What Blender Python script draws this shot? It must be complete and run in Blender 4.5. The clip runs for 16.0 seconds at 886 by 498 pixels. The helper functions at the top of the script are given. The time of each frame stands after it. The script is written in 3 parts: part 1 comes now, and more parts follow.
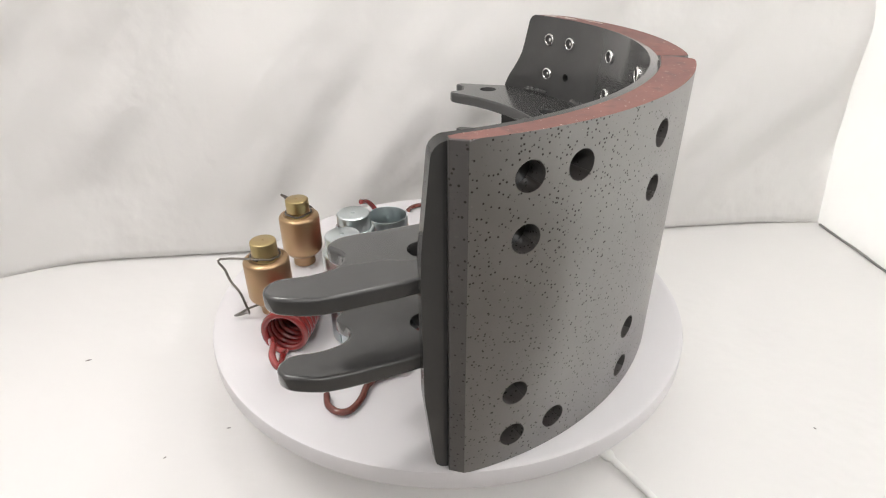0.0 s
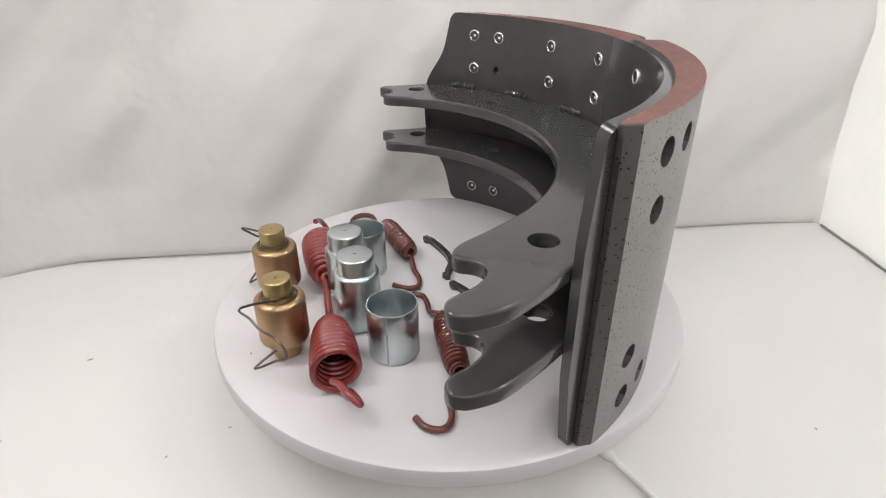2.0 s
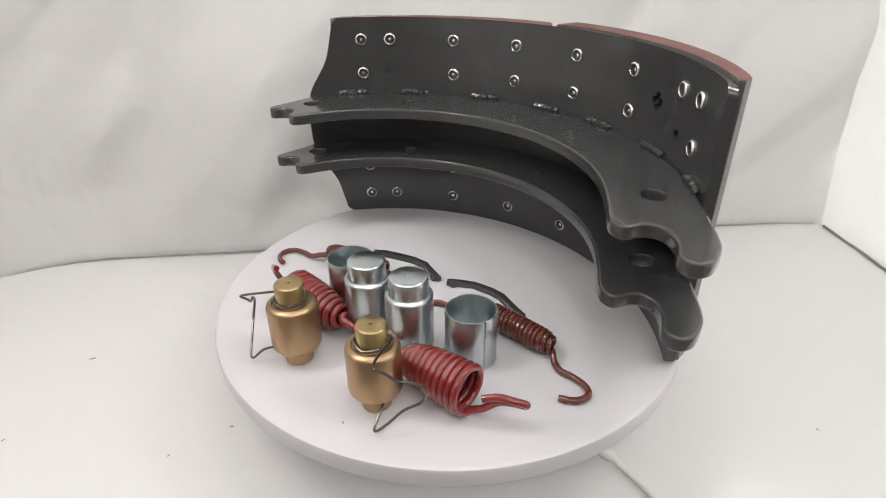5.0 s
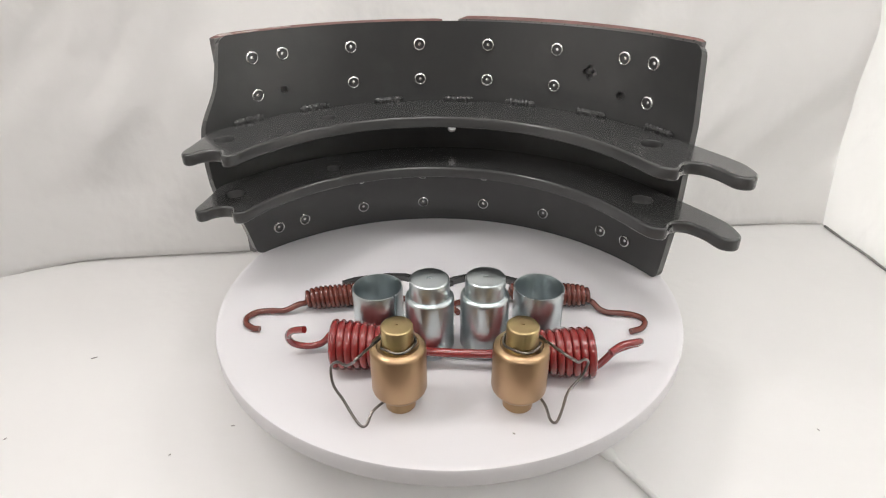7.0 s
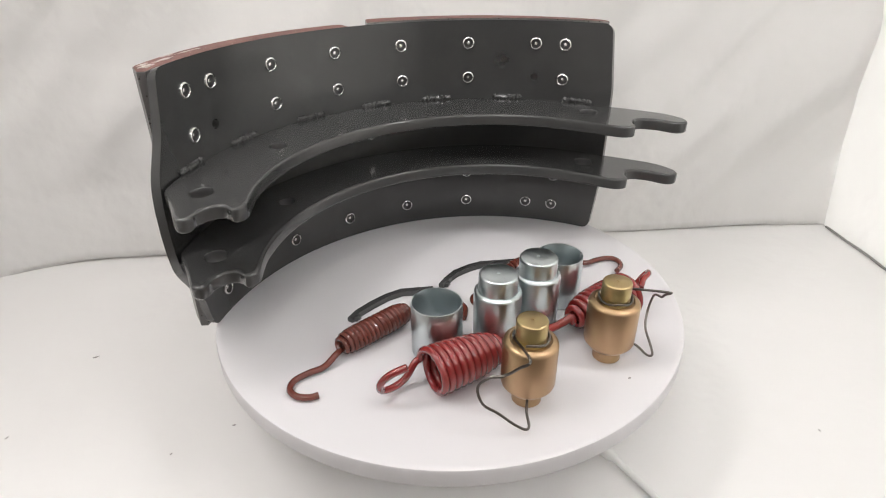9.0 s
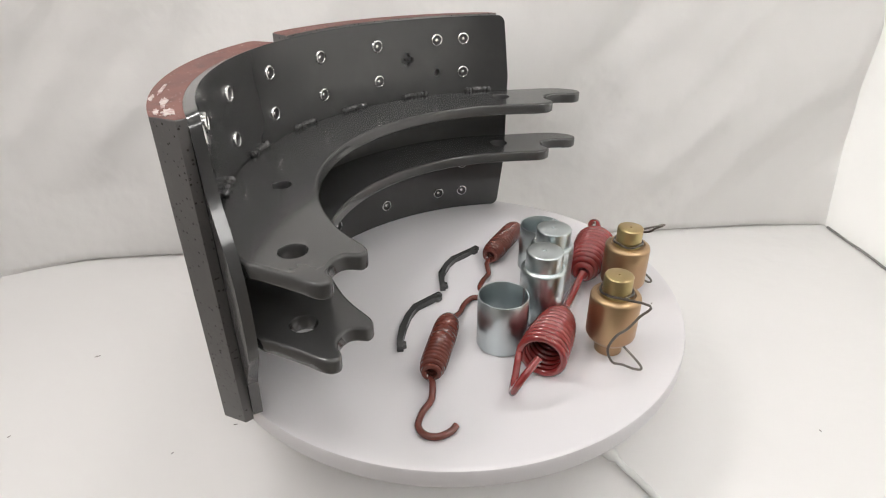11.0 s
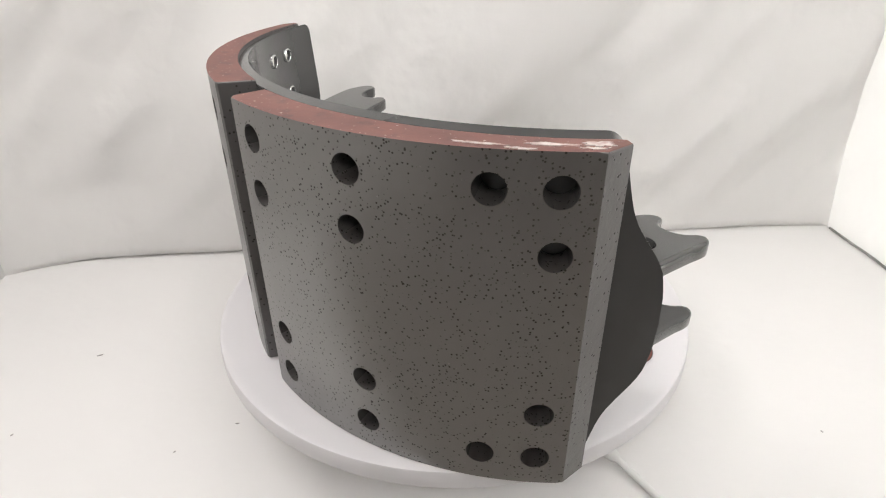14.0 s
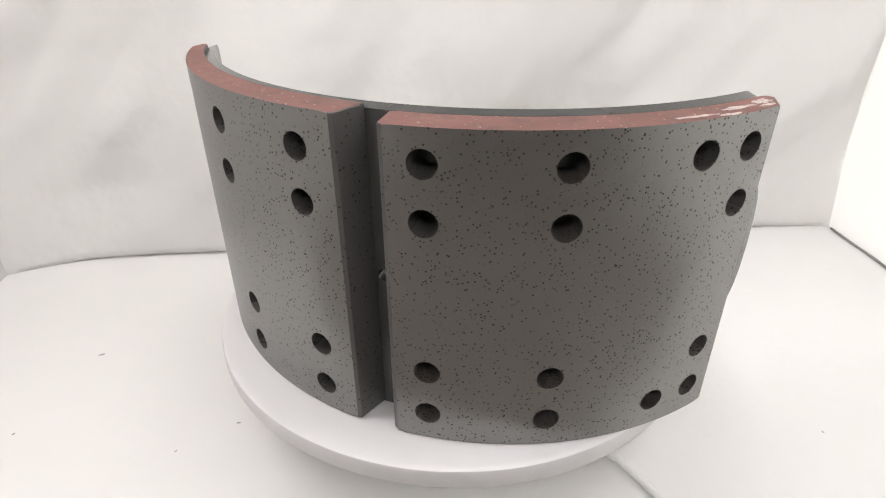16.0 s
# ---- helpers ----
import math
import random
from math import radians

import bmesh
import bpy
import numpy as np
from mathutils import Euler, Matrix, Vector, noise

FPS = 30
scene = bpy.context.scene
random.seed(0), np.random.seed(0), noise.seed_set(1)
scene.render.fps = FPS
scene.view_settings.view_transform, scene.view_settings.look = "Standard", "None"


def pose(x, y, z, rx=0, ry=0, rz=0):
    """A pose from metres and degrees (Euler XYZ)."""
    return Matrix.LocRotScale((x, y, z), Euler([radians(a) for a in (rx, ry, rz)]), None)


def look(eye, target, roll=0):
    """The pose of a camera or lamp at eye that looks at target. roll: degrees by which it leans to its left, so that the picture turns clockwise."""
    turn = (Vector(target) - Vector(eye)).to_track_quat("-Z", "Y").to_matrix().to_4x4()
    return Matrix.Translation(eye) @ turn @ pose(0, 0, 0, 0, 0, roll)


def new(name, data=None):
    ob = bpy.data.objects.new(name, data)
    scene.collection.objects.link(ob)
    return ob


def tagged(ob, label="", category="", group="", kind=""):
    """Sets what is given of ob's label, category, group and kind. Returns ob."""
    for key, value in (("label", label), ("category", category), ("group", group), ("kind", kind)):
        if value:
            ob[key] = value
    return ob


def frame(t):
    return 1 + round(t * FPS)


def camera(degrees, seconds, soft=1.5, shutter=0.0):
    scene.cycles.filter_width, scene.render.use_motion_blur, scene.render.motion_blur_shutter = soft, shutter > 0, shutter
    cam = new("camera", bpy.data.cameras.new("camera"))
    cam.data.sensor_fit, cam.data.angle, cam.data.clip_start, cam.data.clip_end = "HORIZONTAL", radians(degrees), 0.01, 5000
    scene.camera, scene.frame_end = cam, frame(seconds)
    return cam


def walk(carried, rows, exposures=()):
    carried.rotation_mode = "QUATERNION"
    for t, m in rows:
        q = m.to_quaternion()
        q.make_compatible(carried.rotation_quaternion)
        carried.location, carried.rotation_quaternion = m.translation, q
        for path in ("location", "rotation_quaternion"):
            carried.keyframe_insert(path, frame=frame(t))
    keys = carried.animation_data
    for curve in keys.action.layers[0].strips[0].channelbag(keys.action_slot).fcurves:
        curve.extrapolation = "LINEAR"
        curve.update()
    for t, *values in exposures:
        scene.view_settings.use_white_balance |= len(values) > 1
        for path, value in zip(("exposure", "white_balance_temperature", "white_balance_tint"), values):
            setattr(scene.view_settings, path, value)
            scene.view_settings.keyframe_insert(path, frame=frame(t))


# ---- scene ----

# camera: a phone on a stand that sags by half a degree over the clip
cam = camera(74.43, 16.0, soft=1.1)
walk(cam, [(0, pose(0.0022, -0.3666, 0.2423, 60.565, 0.370, 0.409)),
           (8, pose(0.0021, -0.3682, 0.2427, 60.601, 0.325, 0.933)),
           (16, pose(0.0021, -0.3699, 0.2431, 60.638, 0.280, 1.457))],
     exposures=[(0, 0.24), (0.5, 0.15), (1.5, 0.03), (2.5, -0.01), (5, -0.01), (7.5, 0.07), (8.5, 0.07), (11, 0.02), (12.5, 0.12), (14, 0.15), (15, 0.20), (16, 0.22)])

FLOOR = -0.075      # the cloth under the turntable; z = 0 is the top of the disc
DISC_R = 0.1672
OFF_AXLE = (-0.0009, 0.0007)   # the plate sits a little off its axle
HUB = (0.00943, -0.07188)   # centre of the shoe's circle, in the disc's plan
TURN = [(0, -114.70), (0.5, -107.93), (1, -101.46), (1.5, -96.24), (2, -90.84), (2.5, -84.67), (3, -78.92),
        (3.5, -73.67), (4, -69.16), (4.5, -63.47), (5, -54.77), (5.2, -50.82), (7.3, -11.76), (7.5, -8.36),
        (8, -0.00), (8.5, 8.46), (8.7, 11.87), (10.8, 48.10), (11, 51.78), (11.5, 61.71), (12, 71.72),
        (12.5, 82.16), (13, 92.70), (13.5, 103.14), (14, 113.32), (14.5, 122.06), (15, 130.69), (15.5, 139.04),
        (16, 147.31)]

# ---- light ----
world = bpy.data.worlds.new("world")
scene.world = world
world.use_nodes = True
world.node_tree.nodes["Background"].inputs[0].default_value = (1.0, 0.985, 0.965, 1)
world.node_tree.nodes["Background"].inputs[1].default_value = 1.0


def area_lamp(name, place, target, width, depth, watts, colour):
    lamp = bpy.data.lights.new(name, "AREA")
    lamp.shape, lamp.size, lamp.size_y, lamp.energy, lamp.color = "RECTANGLE", width, depth, watts, colour
    ob = new(name, lamp)
    ob.matrix_world = look(place, target)
    return ob


area_lamp("tent_light_left", (-0.36, -0.16, 0.60), (-0.30, -0.1, 0), 0.05, 0.75, 4.5, (1.0, 0.97, 0.945))
area_lamp("tent_light_right", (0.42, -0.16, 0.60), (0.34, -0.1, 0), 0.05, 0.75, 3.9, (1.0, 0.985, 0.97))
# added fill above the camera, brightens the lining fronts and back wall
area_lamp("front_fill_light", (0.05, -0.62, 0.58), (0.02, 0.0, 0.05), 0.70, 0.06, 1.8, (1.0, 0.98, 0.96))
area_lamp("tent_light_top", (0.03, -0.10, 0.61), (0.03, -0.10, 0), 0.12, 0.12, 0.55, (1.0, 0.985, 0.97))
# the room's window, outside the right side of the tent
area_lamp("window_light", (1.15, 0.0, 0.25), (0.5, 0.05, 0.15), 0.9, 0.8, 40.0, (0.97, 1.0, 0.98))


# ---- materials ----
def material(name, colour, rough=0.5, metal=0.0, spots=(), bump=(), coat=0.0, spec=0.5, pits=None, ior=1.5):
    """spots: (scale, low, high, colour, amount) noise layers; bump: (scale, strength) layers."""
    m = bpy.data.materials.new(name)
    m.use_nodes = True
    nt = m.node_tree
    b = nt.nodes["Principled BSDF"]
    b.inputs["Roughness"].default_value, b.inputs["Metallic"].default_value = rough, metal
    b.inputs["Coat Weight"].default_value, b.inputs["Coat Roughness"].default_value = coat, 0.10
    b.inputs["Specular IOR Level"].default_value, b.inputs["IOR"].default_value = spec, ior
    tc = nt.nodes.new("ShaderNodeTexCoord")
    rgb = nt.nodes.new("ShaderNodeRGB")
    rgb.outputs[0].default_value = (*colour, 1)
    out = rgb.outputs[0]
    for scale, low, high, col, amount in spots:
        n = nt.nodes.new("ShaderNodeTexNoise")
        n.inputs["Scale"].default_value, n.inputs["Detail"].default_value = scale, 5
        nt.links.new(tc.outputs["Object"], n.inputs["Vector"])
        r = nt.nodes.new("ShaderNodeMapRange")
        r.inputs["From Min"].default_value, r.inputs["From Max"].default_value = low, high
        r.inputs["To Max"].default_value = amount
        nt.links.new(n.outputs["Fac"], r.inputs["Value"])
        x = nt.nodes.new("ShaderNodeMix")
        x.data_type = "RGBA"
        nt.links.new(r.outputs["Result"], x.inputs[0])
        nt.links.new(out, x.inputs[6])
        x.inputs[7].default_value = (*col, 1)
        out = x.outputs[2]
    nt.links.new(out, b.inputs["Base Color"])
    last = None
    for scale, strength in bump:
        n = nt.nodes.new("ShaderNodeTexNoise")
        n.inputs["Scale"].default_value, n.inputs["Detail"].default_value = scale, 4
        nt.links.new(tc.outputs["Object"], n.inputs["Vector"])
        u = nt.nodes.new("ShaderNodeBump")
        u.inputs["Strength"].default_value, u.inputs["Distance"].default_value = strength, 0.2 / scale
        nt.links.new(n.outputs["Fac"], u.inputs["Height"])
        if last:
            nt.links.new(last, u.inputs["Normal"])
        last = u.outputs["Normal"]
    if pits:
        scale, low, high, strength = pits
        n = nt.nodes.new("ShaderNodeTexVoronoi")
        n.inputs["Scale"].default_value = scale
        w = nt.nodes.new("ShaderNodeTexNoise")
        w.inputs["Scale"].default_value, w.inputs["Detail"].default_value = scale * 0.45, 3
        r, q = nt.nodes.new("ShaderNodeMapRange"), nt.nodes.new("ShaderNodeMapRange")
        r.inputs["From Min"].default_value, r.inputs["From Max"].default_value = low, high
        q.inputs["From Min"].default_value, q.inputs["From Max"].default_value = 0.47, 0.43
        top = nt.nodes.new("ShaderNodeMath")
        top.operation = "MAXIMUM"
        for k in (n, w):
            nt.links.new(tc.outputs["Object"], k.inputs["Vector"])
        nt.links.new(n.outputs["Distance"], r.inputs["Value"])
        nt.links.new(w.outputs["Fac"], q.inputs["Value"])
        nt.links.new(r.outputs["Result"], top.inputs[0])
        nt.links.new(q.outputs["Result"], top.inputs[1])
        dark = nt.nodes.new("ShaderNodeMix")
        dark.data_type = "RGBA"
        dark.inputs[6].default_value = (0.046, 0.042, 0.039, 1)
        nt.links.new(top.outputs[0], dark.inputs[0])
        nt.links.new(out, dark.inputs[7])
        nt.links.new(dark.outputs[2], b.inputs["Base Color"])
        gloss = nt.nodes.new("ShaderNodeMapRange")
        gloss.inputs["To Min"].default_value, gloss.inputs["To Max"].default_value = 0.03, spec
        nt.links.new(top.outputs[0], gloss.inputs["Value"])
        nt.links.new(gloss.outputs["Result"], b.inputs["Specular IOR Level"])
        u = nt.nodes.new("ShaderNodeBump")
        u.inputs["Strength"].default_value, u.inputs["Distance"].default_value = strength, 0.0006
        nt.links.new(top.outputs[0], u.inputs["Height"])
        if last:
            nt.links.new(last, u.inputs["Normal"])
        last = u.outputs["Normal"]
    if last:
        nt.links.new(last, b.inputs["Normal"])
    return m


def thin_cloth(m, share):
    """Lets part of the light through a cloth."""
    nt = m.node_tree
    tr, mix = nt.nodes.new("ShaderNodeBsdfTranslucent"), nt.nodes.new("ShaderNodeMixShader")
    tr.inputs["Color"].default_value = (0.82, 0.81, 0.80, 1)
    mix.inputs[0].default_value = share
    nt.links.new(nt.nodes["Principled BSDF"].outputs[0], mix.inputs[1])
    nt.links.new(tr.outputs[0], mix.inputs[2])
    nt.links.new(mix.outputs[0], nt.nodes["Material Output"].inputs["Surface"])
    return m


FLOOR_CLOTH = material("white_floor_cloth", (0.80, 0.785, 0.775), 0.85, spots=[(3, 0.35, 0.7, (0.74, 0.73, 0.72), 0.5)],
                       bump=[(9, 0.2), (900, 0.15)], spec=0.2)
CLOTH = material("white_cloth", (0.80, 0.785, 0.77), 0.85, spots=[(3, 0.35, 0.7, (0.74, 0.73, 0.72), 0.5)],
                 bump=[(6, 0.7), (19, 0.35), (900, 0.1)], spec=0.2)
thin_cloth(CLOTH, 0.3)
# roof cloth greyed and opaque, so that it stays dim in reflections
ROOF = material("greyed_roof_cloth", (0.50, 0.49, 0.48), 0.85, spots=[(4, 0.35, 0.7, (0.42, 0.41, 0.40), 0.5)], bump=[(9, 0.2), (900, 0.1)], spec=0.2)
# tone of the unseen table, set for what the linings reflect
TABLE = material("unseen_table_grey", (0.24, 0.215, 0.19), 0.6, spots=[(12, 0.4, 0.7, (0.19, 0.165, 0.145), 0.7)], bump=[(80, 0.1)])
# dark grey that stands in for the dim room behind the camera
DIM_ROOM = material("dim_room_grey", (0.17, 0.16, 0.155), 0.9, spots=[(5, 0.35, 0.7, (0.12, 0.115, 0.11), 0.6)], bump=[(20, 0.2)], spec=0.2)
DISC = material("white_plastic", (0.675, 0.658, 0.675), 0.45, spots=[(6, 0.4, 0.7, (0.66, 0.645, 0.66), 0.5)], bump=[(500, 0.03)])
BLACK = material("black_paint", (0.047, 0.047, 0.047), 0.22, spots=[(40, 0.5, 0.75, (0.066, 0.066, 0.065), 0.4)], bump=[(30, 0.02), (260, 0.012)], coat=0.45, spec=0.5)
FRICTION = material("friction_material", (0.064, 0.059, 0.056), 0.31,
                    spots=[(14, 0.35, 0.7, (0.054, 0.046, 0.042), 0.8), (140, 0.45, 0.75, (0.080, 0.074, 0.070), 0.6),
                           (600, 0.715, 0.75, (0.28, 0.26, 0.25), 0.5)],
                    bump=[(60, 0.04), (420, 0.12)], pits=(480, 0.17, 0.29, 0.15), spec=0.95, ior=2.0)
LINING_SIDE = material("unground_lining_side", (0.075, 0.071, 0.069), 0.36, spots=[(30, 0.4, 0.7, (0.090, 0.084, 0.081), 0.6), (500, 0.64, 0.72, (0.15, 0.13, 0.12), 0.4)],
                       bump=[(120, 0.15), (500, 0.25)], pits=(380, 0.16, 0.26, 0.3), ior=1.7)
RED_EDGE = material("red_lining_edge", (0.185, 0.084, 0.070), 0.7, spots=[(50, 0.4, 0.7, (0.135, 0.066, 0.058), 0.8), (120, 0.55, 0.7, (0.09, 0.055, 0.05), 0.6), (500, 0.66, 0.71, (0.5, 0.45, 0.42), 0.8)], bump=[(300, 0.2)])
STEEL = material("rivet_steel", (0.86, 0.86, 0.85), 0.25, 1.0, bump=[(400, 0.05)])
ZINC = material("zinc_plating", (0.60, 0.655, 0.665), 0.28, 1.0, spots=[(60, 0.45, 0.7, (0.56, 0.61, 0.63), 0.6)], bump=[(200, 0.05)])
BRASS = material("yellow_zinc_plating", (0.46, 0.305, 0.185), 0.37, 1.0, spots=[(50, 0.4, 0.7, (0.44, 0.33, 0.17), 0.6)], bump=[(300, 0.06)])
OLIVE = material("olive_zinc_plating", (0.52, 0.43, 0.205), 0.34, 1.0, spots=[(60, 0.4, 0.7, (0.50, 0.34, 0.20), 0.7)], bump=[(300, 0.05)])
RED = material("red_paint", (0.235, 0.024, 0.023), 0.20, spots=[(60, 0.45, 0.7, (0.20, 0.018, 0.018), 0.7)], bump=[(200, 0.06)], coat=0.8)
RUST = material("brown_red_paint", (0.135, 0.034, 0.024), 0.22, spots=[(80, 0.45, 0.7, (0.09, 0.026, 0.02), 0.7)], bump=[(200, 0.06)], coat=0.4)
LINT = material("grey_lint", (0.34, 0.32, 0.31), 0.9)
CHALK = material("white_scuff", (0.55, 0.50, 0.48), 0.8, spots=[(300, 0.4, 0.6, (0.30, 0.16, 0.14), 0.7)], bump=[(300, 0.2)])
WIRE = material("wire_steel", (0.16, 0.145, 0.13), 0.3, 1.0)
CREASE_LINE = material("crease_line_grey", (0.26, 0.25, 0.24), 0.8, spots=[(40, 0.4, 0.7, (0.4, 0.39, 0.38), 0.6)], bump=[(900, 0.3)])
CABLE = material("white_cable", (0.78, 0.78, 0.76), 0.5)


# ---- mesh helpers ----
def shade(me, angle=40):
    for p in me.polygons:
        p.use_smooth = True
    bm = bmesh.new()
    bm.from_mesh(me)
    for e in bm.edges:
        e.smooth = len(e.link_faces) < 2 or e.calc_face_angle(0) < radians(angle)
    bm.to_mesh(me)
    bm.free()


def part(name, bm, mat, parent=None, label="", angle=40):
    """Links a bmesh as one mesh object, under a thing or part."""
    me = bpy.data.meshes.new(name)
    bmesh.ops.recalc_face_normals(bm, faces=bm.faces)
    bm.to_mesh(me)
    bm.free()
    shade(me, angle)
    for m in (mat if isinstance(mat, (list, tuple)) else [mat]):
        me.materials.append(m)
    ob = new(name, me)
    ob.parent = parent
    if label:
        tagged(ob, label)
    return ob


def lathe(profile, n=40, m=Matrix.Identity(4), closed=False):
    """A turned body about z; profile: (r, z) from bottom to top."""
    bm = bmesh.new()
    rings = []
    for r, z in profile:
        if r < 1e-6:
            rings.append([bm.verts.new(m @ Vector((0, 0, z)))])
        else:
            rings.append([bm.verts.new(m @ Vector((r * math.cos(a), r * math.sin(a), z))) for a in (2 * math.pi * k / n for k in range(n))])
    pairs = list(zip(rings, rings[1:])) + ([(rings[-1], rings[0])] if closed else [])
    for a, b in pairs:
        for k in range(n):
            q = (k + 1) % n
            if len(a) == 1 and len(b) > 1:
                bm.faces.new((a[0], b[k], b[q]))
            elif len(b) == 1 and len(a) > 1:
                bm.faces.new((a[k], a[q], b[0]))
            elif len(a) > 1:
                bm.faces.new((a[k], a[q], b[q], b[k]))
    return bm


def smooth_path(points, steps=6):
    """Catmull-Rom through the points."""
    p = [Vector(q) for q in points]
    p = [2 * p[0] - p[1]] + p + [2 * p[-1] - p[-2]]
    out = []
    for i in range(1, len(p) - 2):
        for k in range(steps):
            u = k / steps
            a, b, c, d = p[i - 1:i + 3]
            out.append(0.5 * (2 * b + (c - a) * u + (2 * a - 5 * b + 4 * c - d) * u * u + (3 * b - a - 3 * c + d) * u ** 3))
    out.append(p[-2])
    return out


def tube(path, r, n=10, radii=None):
    """A round bar along the path, closed at both ends."""
    bm = bmesh.new()
    rings, up = [], None
    for i, q in enumerate(path):
        d = (path[min(i + 1, len(path) - 1)] - path[max(i - 1, 0)]).normalized()
        if up is None:
            up = d.orthogonal().normalized()
        up = (up - d * up.dot(d)).normalized()
        side = d.cross(up)
        rr = radii[i] if radii else r
        rings.append([bm.verts.new(q + rr * (math.cos(a) * up + math.sin(a) * side)) for a in (2 * math.pi * k / n for k in range(n))])
    for a, b in zip(rings, rings[1:]):
        for k in range(n):
            bm.faces.new((a[k], a[(k + 1) % n], b[(k + 1) % n], b[k]))
    bm.faces.new(rings[0][::-1])
    bm.faces.new(rings[-1])
    return bm


def slab(outline, z0, z1, bevel=0.0, segments=2):
    """A plate with that plan outline."""
    bm = bmesh.new()
    low = [bm.verts.new((x, y, z0)) for x, y in outline]
    high = [bm.verts.new((x, y, z1)) for x, y in outline]
    n = len(outline)
    for k in range(n):
        bm.faces.new((low[k], low[(k + 1) % n], high[(k + 1) % n], high[k]))
    bottom, top = bm.faces.new(low[::-1]), bm.faces.new(high)
    if bevel:
        edges = list({e for f in (bottom, top) for e in f.edges})
        bmesh.ops.bevel(bm, geom=edges, offset=bevel, segments=segments, profile=0.5, affect="EDGES")
    return bm


def round_slab(outline, z0, z1, r, segments=3, holes=()):
    """A plate with evenly rounded rims, for outlines that bend gently."""
    p = [Vector(q) for q in outline]
    n = len(p)
    if sum(p[k].x * p[(k + 1) % n].y - p[(k + 1) % n].x * p[k].y for k in range(n)) < 0:
        p.reverse()
    inward = []
    for k in range(n):
        a, b = (p[k] - p[k - 1]).normalized(), (p[(k + 1) % n] - p[k]).normalized()
        t = (a + b).normalized()
        inward.append(Vector((-t.y, t.x)))
    layers = [(r * (1 - math.sin(a)), z0 + r * (1 - math.cos(a))) for a in (math.pi / 2 * k / segments for k in range(segments + 1))]
    layers += [(r * (1 - math.cos(a)), z1 - r * (1 - math.sin(a))) for a in (math.pi / 2 * k / segments for k in range(segments + 1))]
    layers = [(r + 0.0007, z0)] + layers + [(r + 0.0007, z1)]
    bm = bmesh.new()
    rings = [[bm.verts.new((*(q + w * d), z)) for q, w in zip(p, inward)] for d, z in layers]
    for a, b in zip(rings, rings[1:]):
        for k in range(n):
            bm.faces.new((a[k], a[(k + 1) % n], b[(k + 1) % n], b[k]))
    loops = {0: [rings[0]], 1: [rings[-1]]}
    for x, y, rad in holes:
        at = [(x + rad * math.cos(2 * math.pi * k / 28), y + rad * math.sin(2 * math.pi * k / 28)) for k in range(28)]
        wide, flat = ([(x + (q[0] - x) * g, y + (q[1] - y) * g) for q in at] for g in (1.06, 1.14))
        hr = [[bm.verts.new((*q, z)) for q in c] for c, z in ((flat, z0), (wide, z0), (at, z0 + 0.0006), (at, z1 - 0.0006), (wide, z1), (flat, z1))]
        for a, b in zip(hr, hr[1:]):
            for k in range(28):
                bm.faces.new((a[k], b[k], b[(k + 1) % 28], a[(k + 1) % 28]))
        loops[0].append(hr[0])
        loops[1].append(hr[-1])
    for side in (0, 1):
        edges = [bm.edges.get((c[k], c[(k + 1) % len(c)])) for c in loops[side] for k in range(len(c))]
        bmesh.ops.triangle_fill(bm, use_beauty=True, use_dissolve=False, edges=edges)
    return bm


def cut(ob, cutters, angle=40):
    """Takes the cutter bodies out of the mesh of ob."""
    made = []
    for bm in cutters:
        me = bpy.data.meshes.new("cutter")
        bmesh.ops.recalc_face_normals(bm, faces=bm.faces)
        bm.to_mesh(me)
        bm.free()
        c = new("cutter", me)
        c.parent = ob.parent
        made.append(c)
        mod = ob.modifiers.new("cut", "BOOLEAN")
        mod.operation, mod.object, mod.solver = "DIFFERENCE", c, "EXACT"
    bpy.context.view_layer.update()
    done = bpy.data.meshes.new_from_object(ob.evaluated_get(bpy.context.evaluated_depsgraph_get()))
    ob.modifiers.clear()
    ob.data = done
    for c in made:
        bpy.data.objects.remove(c)
    shade(done, angle)


def polar(deg, r, z=None):
    x, y = r * math.cos(radians(deg)), r * math.sin(radians(deg))
    return (x, y) if z is None else Vector((x, y, z))


MOVING = []


def thing(name, x, y, z, label, category, group="", rz=0.0):
    """An empty at a thing's base on the disc; it turns with the disc."""
    ob = new(name)
    ob.empty_display_size = 0.01
    base = pose(x, y, z, 0, 0, rz)
    ob.matrix_world = base
    MOVING.append((ob, base))
    return tagged(ob, label, category, group)


